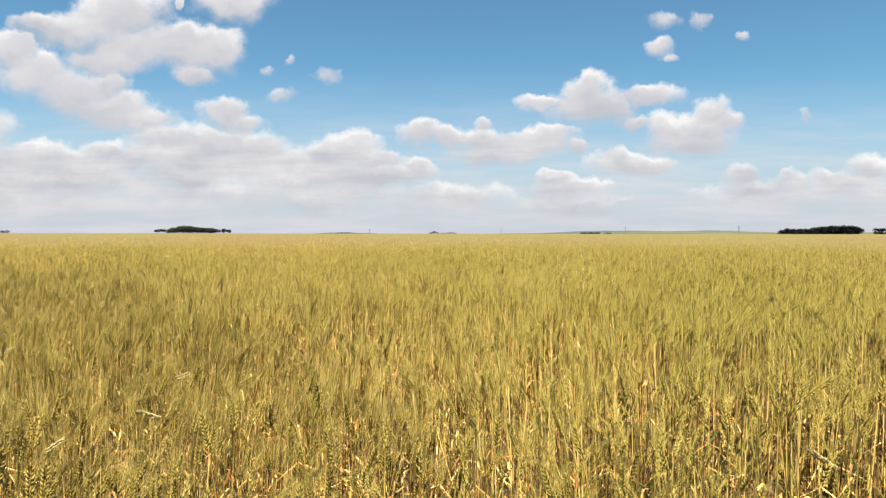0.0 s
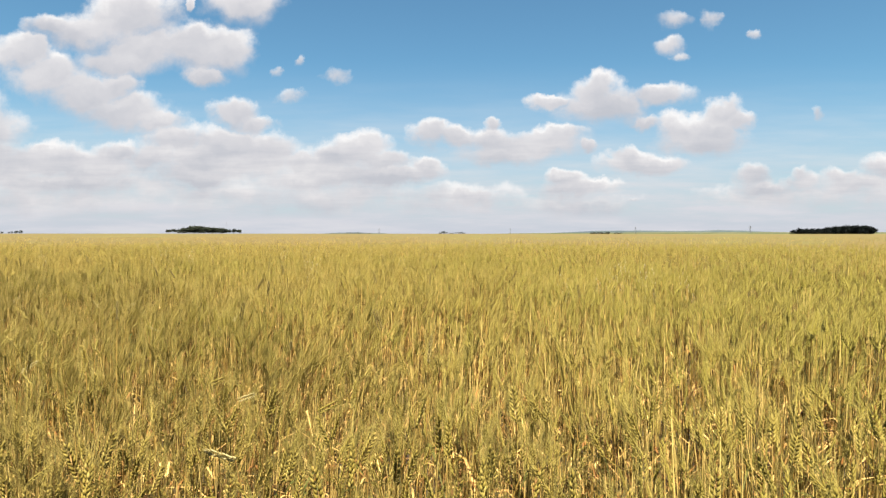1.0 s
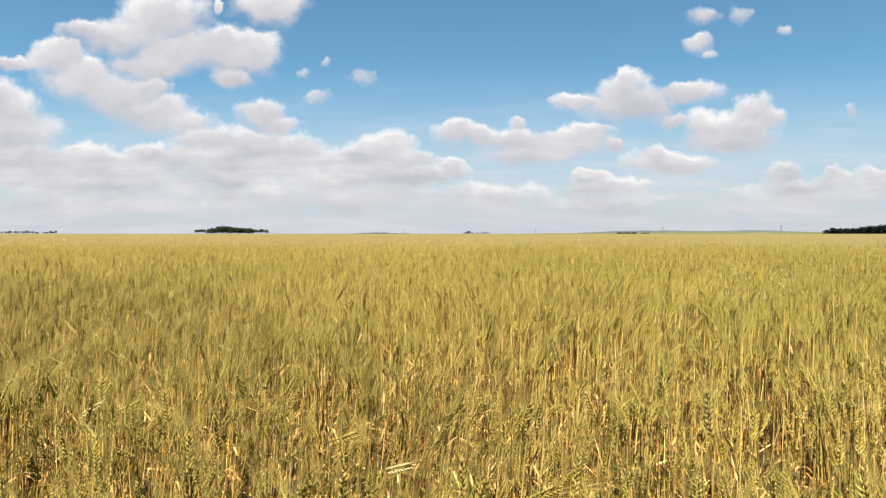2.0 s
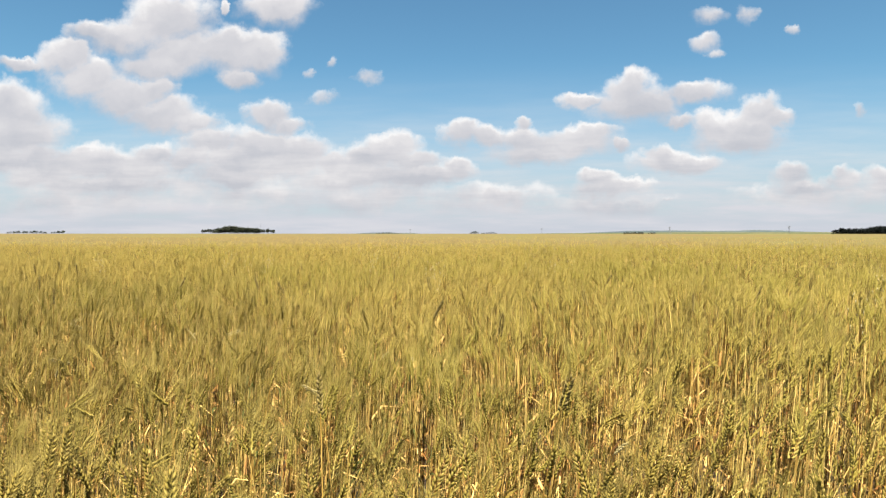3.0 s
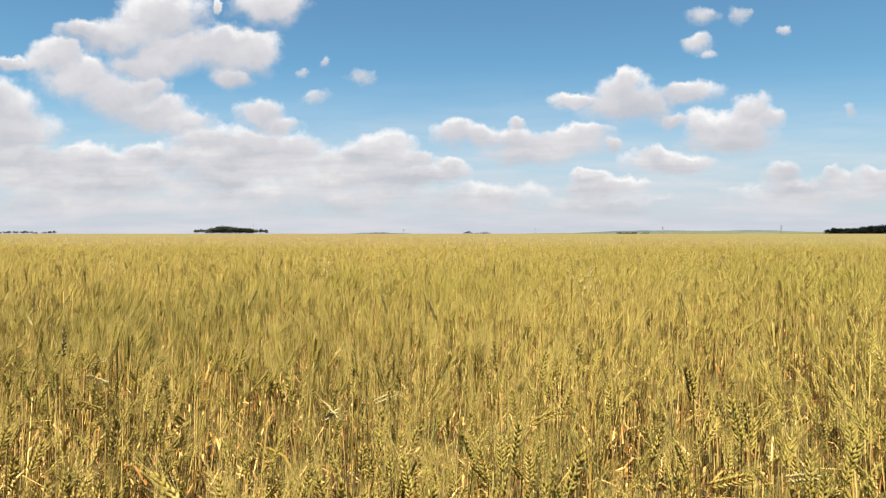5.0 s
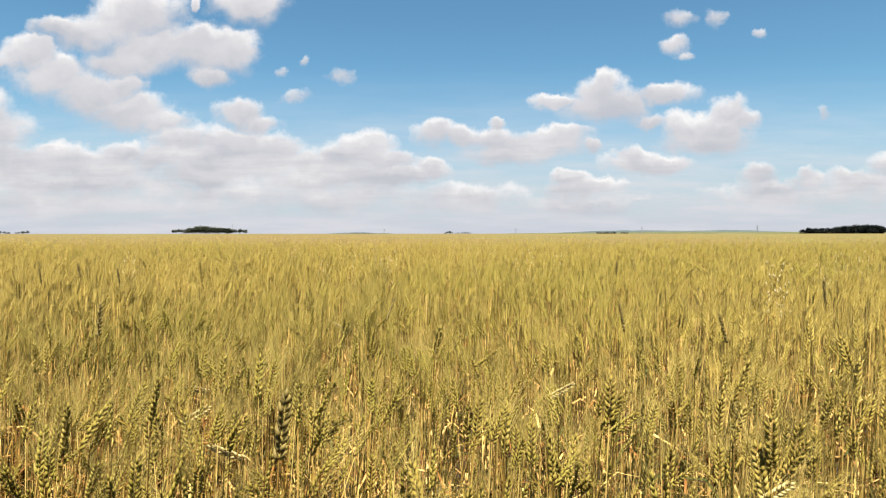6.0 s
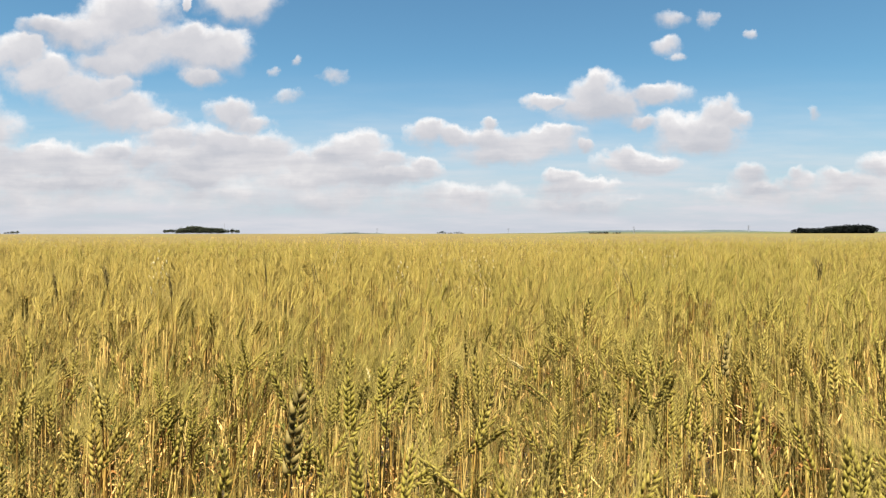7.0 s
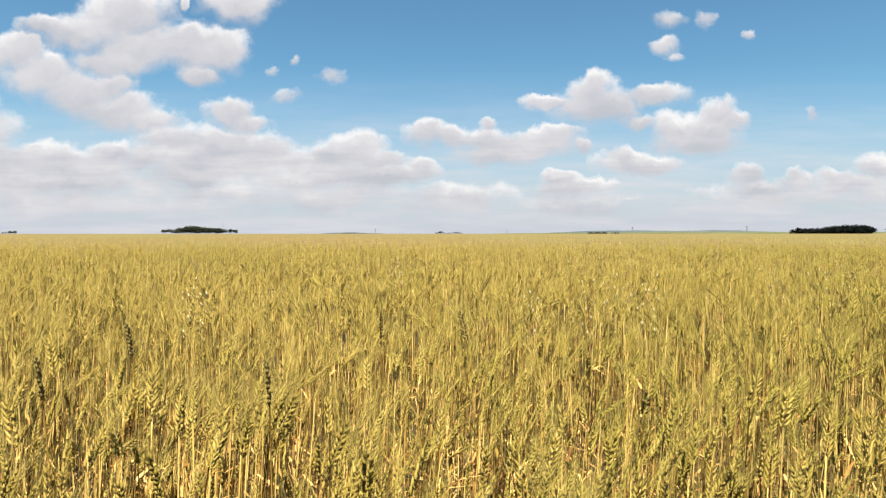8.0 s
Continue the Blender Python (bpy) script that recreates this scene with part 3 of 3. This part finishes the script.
def grove(kinds, u0, u1, far, depth, count, seed, heights):
    """Trees side by side between two directions, in a belt some metres deep. heights: tree height along the belt."""
    r = random.Random(seed)
    for k in range(count):
        q = (k + r.uniform(0.1, 0.9)) / count
        y = far + r.uniform(0, depth)
        x = across(u0 + (u1 - u0) * q, far) * y / far
        tree, base = kinds[k % len(kinds)]
        size = np.interp(q, np.linspace(0, 1, len(heights)), heights) * r.uniform(0.88, 1.06) / base
        m = pose(x, y, 0, 0, 0, r.uniform(0, 360)) @ Matrix.Diagonal((size * r.uniform(0.95, 1.2), size * r.uniform(0.95, 1.2), size, 1))
        if k < len(kinds):
            tree.matrix_basis = m
        else:
            made = copy_thing(tree, pose(0, 0, 0))
            made.matrix_basis = m


poplars = [(tree_kind(13, 12, 20 + k, foliage_mat, "broad dark green tree in a small far grove", "trees of the pale-trunked grove"), 13) for k in range(4)]
grove(poplars, -42.0, -34.6, 1230, 60, 38, 3, (9, 11, 13, 14.5, 14.5, 13.5, 12.5, 12, 11, 11, 10))
edge = [(tree_kind(11, 8, 24 + k, foliage_mat, "lone thin-crowned tree at the edge of the small far grove", "thin trees at the grove's edge", 0.5), 11) for k in range(3)]
grove(edge, -43.9, -42.2, 1230, 40, 4, 13, (8, 9, 8.5))
border = [(tree_kind(11, 8, 27 + k, foliage_mat, "lone thin-crowned tree at the edge of the small far grove", "thin trees at the grove's edge", 0.5), 11) for k in range(3)]
grove(border, -34.2, -32.2, 1230, 40, 5, 14, (9, 9.5, 8.5, 9))
spruces = [(tree_kind(13, 12, 40 + k, dark_foliage_mat, "almost black dense tree in a shelter belt", "trees of the dark shelter belt", 0.12), 13) for k in range(4)]
grove(spruces, 51.2, 63.7, 1000, 30, 58, 4, (6, 9, 9, 9, 10, 12, 12, 14, 13, 13, 11))
belt = [(tree_kind(13, 12, 50 + k, dark_foliage_mat, "almost black tree at the end of a far belt", "trees of the second dark belt", 0.12), 13) for k in range(2)]
grove(belt, 65.9, 75, 1000, 30, 24, 5, (9, 11, 12, 12))
bluffs = [(tree_kind(11, 12, 60 + k, foliage_mat, "small hazy tree of a distant row", "far scattered trees"), 11) for k in range(3)]
grove(bluffs, -76, -66, 1700, 40, 18, 6, (4, 7, 8, 7, 9, 6, 4, 8, 9))
low = [(tree_kind(8, 12, 70 + k, dark_foliage_mat, "low dark tree far across the fields", "far low tree rows", 0.15), 8) for k in range(2)]
grove(low, 20.5, 24.0, 1900, 40, 14, 7, (5, 6, 6, 6))
grove(low, 24.6, 25.8, 1900, 40, 5, 8, (4, 5, 4))
yard = [(tree_kind(8, 11, 80, foliage_mat, "tiny far tree by a farmyard", "far farmyard trees"), 8)]
grove(yard, -2.6, 2.0, 2100, 60, 14, 9, (4, 5, 9, 4, 4, 6, 7, 3))
grove(yard, -16.5, -12.5, 2300, 60, 12, 10, (3, 5, 5, 4, 3))


def rise(name, u0, u1, far, high, deep, material, label, seed):
    """A long low swell of land."""
    bm = bmesh.new()
    nx, ny = 60, 8
    rows = []
    for j in range(ny + 1):
        row = []
        for i in range(nx + 1):
            q, w = i / nx, j / ny
            x, y = across(u0 + (u1 - u0) * q, far), far + (w - 0.3) * deep
            env = math.sin(math.pi * q) ** 0.6 * math.sin(math.pi * w) ** 0.8
            z = high * env * (0.72 + 0.4 * noise.noise((q * 5, w * 2, seed)) + 0.15 * noise.noise((q * 17, w * 3, seed)))
            row.append(bm.verts.new((x, y, z - 0.5)))
        rows.append(row)
    for a, b in zip(rows, rows[1:]):
        for i in range(nx):
            bm.faces.new((a[i], a[i + 1], b[i + 1], b[i]))
    for f in bm.faces:
        f.smooth = True
    me = bpy.data.meshes.new(name)
    bm.to_mesh(me)
    me.materials.append(material)
    return tagged(new(name, me), label, "hill", kind="structure")


rise("far_hill", 14, 56, 4200, 30, 700, hazed_hill_mat, "low hills on the horizon, haze painted in as blue-green", 1)
rise("far_hill_west", -20, -10, 4000, 10, 500, hazed_hill_mat, "low hill on the horizon, made faint by painted haze", 2)
rise("green_swell", 6, 92, 2600, 10, 900, crop_mat, "gently rising green crop land far off", 3)
rise("green_swell_near", 40, 100, 1500, 7, 500, crop_mat, "gently rising green crop land behind the dark trees", 4)


def pylon(u, far, height):
    """A lattice mast with three cross arms."""
    top = tagged(new("pylon"), "slim grey steel power pylon far off", "pylon", "far power pylons")

    def bar(bm, p, q, w):
        d = (Vector(q) - Vector(p))
        m = Matrix.Translation((Vector(p) + Vector(q)) / 2) @ d.to_track_quat("Z", "Y").to_matrix().to_4x4() @ Matrix.Diagonal((w, w, d.length, 1))
        bmesh.ops.create_cube(bm, size=1, matrix=m)

    def piece(name, bars):
        bm = bmesh.new()
        for p, q, w in bars:
            bar(bm, p, q, w)
        me = bpy.data.meshes.new(name)
        bm.to_mesh(me)
        me.materials.append(steel_mat)
        new_part(name, me, top)

    for sx in (-1, 1):
        for sy in (-1, 1):
            piece("leg", [((sx * 2.5, sy * 2.5, 0), (sx * 0.5, sy * 0.5, height), 0.3)])
    braces = []
    for k in range(8):
        z0, z1 = height * k / 8, height * (k + 1) / 8
        w0, w1 = 2.5 - 2.0 * k / 8, 2.5 - 2.0 * (k + 1) / 8
        for s in (-1, 1):
            braces += [((-w0 * s, s * w0, z0), (w1 * s, s * w1, z1), 0.18), ((s * w0, w0 * s, z0), (s * w1, -w1 * s, z1), 0.18)]
    piece("bracing", braces)
    for z, w in ((0.74, 5.5), (0.85, 6.5), (0.95, 4.5)):
        piece("cross_arm", [((-w, 0, height * z), (w, 0, height * z), 0.35), ((-w, 0, height * z), (0, 0, height * (z + 0.05)), 0.2), ((w, 0, height * z), (0, 0, height * (z + 0.05)), 0.2)])
    top.location = (across(u, far), far, 0)


for u, far, height in ((27.8, 2400, 26), (45.1, 2200, 27), (8.8, 2800, 24), (-11.2, 2900, 23)):
    pylon(u, far, height)


def mast(u, far, height):
    """A guyed radio mast."""
    top = tagged(new("radio_mast"), "thin grey radio mast beside the far grove", "mast")
    for name, bars in (("pole", [((0, 0, 0), (0, 0, height), 0.5)]), ("guy_wire", [((0, 0, height * 0.9), (height * 0.4, 0, 0), 0.05)]), ("guy_wire", [((0, 0, height * 0.9), (-height * 0.4, 0, 0), 0.05)])):
        bm = bmesh.new()
        for p, q, w in bars:
            d = Vector(q) - Vector(p)
            bmesh.ops.create_cone(bm, segments=6, radius1=w / 2, radius2=w / 3, depth=d.length, cap_ends=True,
                                  matrix=Matrix.Translation((Vector(p) + Vector(q)) / 2) @ d.to_track_quat("Z", "Y").to_matrix().to_4x4())
        me = bpy.data.meshes.new(name)
        bm.to_mesh(me)
        me.materials.append(steel_mat)
        new_part(name, me, top)
    top.location = (across(u, far), far, 0)


mast(-34.6, 1350, 24)


# ---------------------------------------------------------------- single plants along the lane
def wheat_kind(seed, ear_material, stem_material, label, nod, tall, group="wheat plants along the lane"):
    """One wheat plant with its ear, bristles and blades."""
    global rng
    rng = np.random.default_rng(seed)
    one = np.zeros(1)
    st = Stalks(one, one)
    st.height, st.ear = np.array([tall]), np.array([0.092 + 0.01 * rng.random()])
    a = rng.random() * 6.283
    st.lean = np.array([[math.cos(a), math.sin(a)]]) * (0.05 + 0.06 * rng.random())
    way = np.array([[st.lean[0, 0] * 2 / tall, st.lean[0, 1] * 2 / tall, 1.0]])
    out = unit(np.array([[math.cos(a), math.sin(a), 0.0]]))
    st.axis = unit(unit(way) + out * nod - np.array([[0, 0, 0.35 * nod]]))
    st.side = unit(np.cross(st.axis, np.array([[0.3, 0.7, 0.2]])))
    st.deep = np.cross(st.axis, st.side)
    plant = tagged(new("wheat_plant"), label, "wheat", group)
    stem, ear, awns, blade, withered = Heap(), Heap(), Heap(), Heap(), Heap()
    add_stems(stem, st, 0.0042, 6, 5)
    add_ears(ear, awns, st, ear_shape(17, 5, 0.98), awn_shape(40, 0.0060, 1.1, 0.36))
    add_leaves(blade, st, 0.55, 0.75, 0.2, 0.011, 7, 0.9)
    add_leaves(withered, st, 0.25, 0.45, 0.2, 0.010, 7, 1.3)
    new_part("stem", stem.mesh("stem", stem_material), plant)
    head = new_part("ear", ear.mesh("ear", ear_material), plant)
    new_part("beard", awns.mesh("beard", awn_mat), head, "fine pale bristles")
    new_part("leaf", blade.mesh("leaf", leaf_mat), plant, "yellowing blade")
    new_part("leaf", withered.mesh("leaf", dry_mat), plant, "withered brown blade")
    return plant


def single_plants():
    golden, bleached, bent = "golden wheat plant with an upright bearded ear", "bleached pale wheat plant with a nodding ear", "golden wheat plant with a bent-over ear"
    kinds = [wheat_kind(301 + k, *spec) for k, spec in enumerate((
        (ear_mat, stem_mat, golden, 0.05, 0.68), (ear_mat, stem_mat, golden, 0.2, 0.65), (ear_mat, stem_mat, golden, 0.1, 0.71), (ear_mat, stem_mat, bent, 0.9, 0.68),
        (pale_mat, dry_mat, bleached, 0.9, 0.68), (pale_mat, dry_mat, bleached, 1.3, 0.66), (ear_mat, stem_mat, golden, 0.15, 0.63), (ear_mat, stem_mat, bent, 1.2, 0.67)))]
    weights = (6, 6, 5, 2, 1, 1, 6, 2)
    r = random.Random(77)
    made = 0
    for k in range(4000):
        s, off, side = r.random(), r.uniform(0.7, 1.9), r.uniform(-1, 1)
        x = LANE_A[0] + s * (LANE_B[0] - LANE_A[0]) + side * off * 0.75
        y = LANE_A[1] + s * (LANE_B[1] - LANE_A[1]) + off
        i = r.choices(range(8), weights)[0]
        m = pose(x, y, 0, r.uniform(-4, 4), r.uniform(-4, 4), r.uniform(0, 360))
        if made < 8:
            i = made
            kinds[i].matrix_basis = m
        else:
            copy_thing(kinds[i], m)
        made += 1
        if made == 260:
            break


single_plants()


def dark_plants():
    """Taller plants with dark brown ears, farther from the lane."""
    label = "tall wheat plant with a dark brown ear"
    kinds = [wheat_kind(350 + k, dark_ear_mat, stem_mat, label, nod, tall, "dark-eared wheat plants") for k, (nod, tall) in enumerate(((0.05, 0.85), (0.1, 0.87), (0.3, 0.84)))]
    r = random.Random(31)
    for k in range(45):
        s, off, side = r.random(), r.uniform(2.2, 8.0), r.uniform(-0.75, 0.75)
        x = LANE_A[0] + s * (LANE_B[0] - LANE_A[0]) + side * off
        y = LANE_A[1] + s * (LANE_B[1] - LANE_A[1]) + off
        m = pose(x, y, 0, r.uniform(-3, 3), r.uniform(-3, 3), r.uniform(0, 360))
        if k < 3:
            kinds[k].matrix_basis = m
        else:
            copy_thing(kinds[k % 3], m)


dark_plants()


def oat_kind(seed):
    """A wild oat: a thin tall stem with hanging pale husks on fine branches."""
    r = random.Random(seed)
    plant = tagged(new("wild_oat"), "tall pale wild oat with hanging whitish husks", "wild oat", "wild oats in the wheat")
    tall, lean = r.uniform(0.90, 0.97), r.uniform(0.04, 0.1)

    def at(s):
        return np.array((lean * s * s, 0, tall * s))

    stem, husk = Heap(), spindle(5)
    levels, ring = np.linspace(0, 1, 8), []
    for s in levels:
        for k in range(5):
            ring.append(at(s) + np.array((math.cos(k * 1.2566), math.sin(k * 1.2566), 0)) * 0.0016 * (1.2 - s))
    stem.add(np.array([ring]), tube_tris(8, 5))
    spots = []
    for k in range(16):
        s = 0.74 + 0.26 * k / 16
        a = k * 2.4
        p = at(s)
        q = p + np.array((math.cos(a), math.sin(a), 0)) * r.uniform(0.02, 0.055) + np.array((0, 0, r.uniform(0.0, 0.03)))
        w = np.array((-math.sin(a), math.cos(a), 0)) * 0.0006
        stem.add(np.array([[p - w, p + w, q + w, q - w]]), np.array([(0, 1, 2), (0, 2, 3)]))
        spots.append(q)
    new_part("stem", stem.mesh("stem", dry_mat), plant)
    sv = husk[0] * (0.008, 0.006, -0.026)
    me = tri_mesh("husk", sv, husk[1][:, ::-1], oat_mat)
    for q in spots:
        h = new_part("husk", me, plant)
        h.location, h.rotation_euler = tuple(q), (r.uniform(-0.4, 0.4), r.uniform(-0.4, 0.4), r.uniform(0, 6.28))
    return plant


def wild_oats():
    kinds = [oat_kind(k) for k in range(3)]
    r = random.Random(9)
    n = 0
    for x, y, count in ((1.6, 9.0, 5), (1.9, 9.8, 3), (-3.4, 12.0, 2), (-6.8, 15.2, 5), (-8.2, 18.6, 3), (-4.6, 16.5, 3), (-1.2, 14.0, 3), (-5.2, 21.0, 4), (-9.5, 15.5, 2)):
        for k in range(count):
            m = pose(0.6 * x + r.gauss(0, 0.22), 0.6 * y + r.gauss(0, 0.25), 0, r.uniform(-5, 5), r.uniform(-5, 5), r.uniform(0, 360))
            if n < 3:
                kinds[n].matrix_basis = m
            else:
                copy_thing(kinds[n % 3], m)
            n += 1


wild_oats()
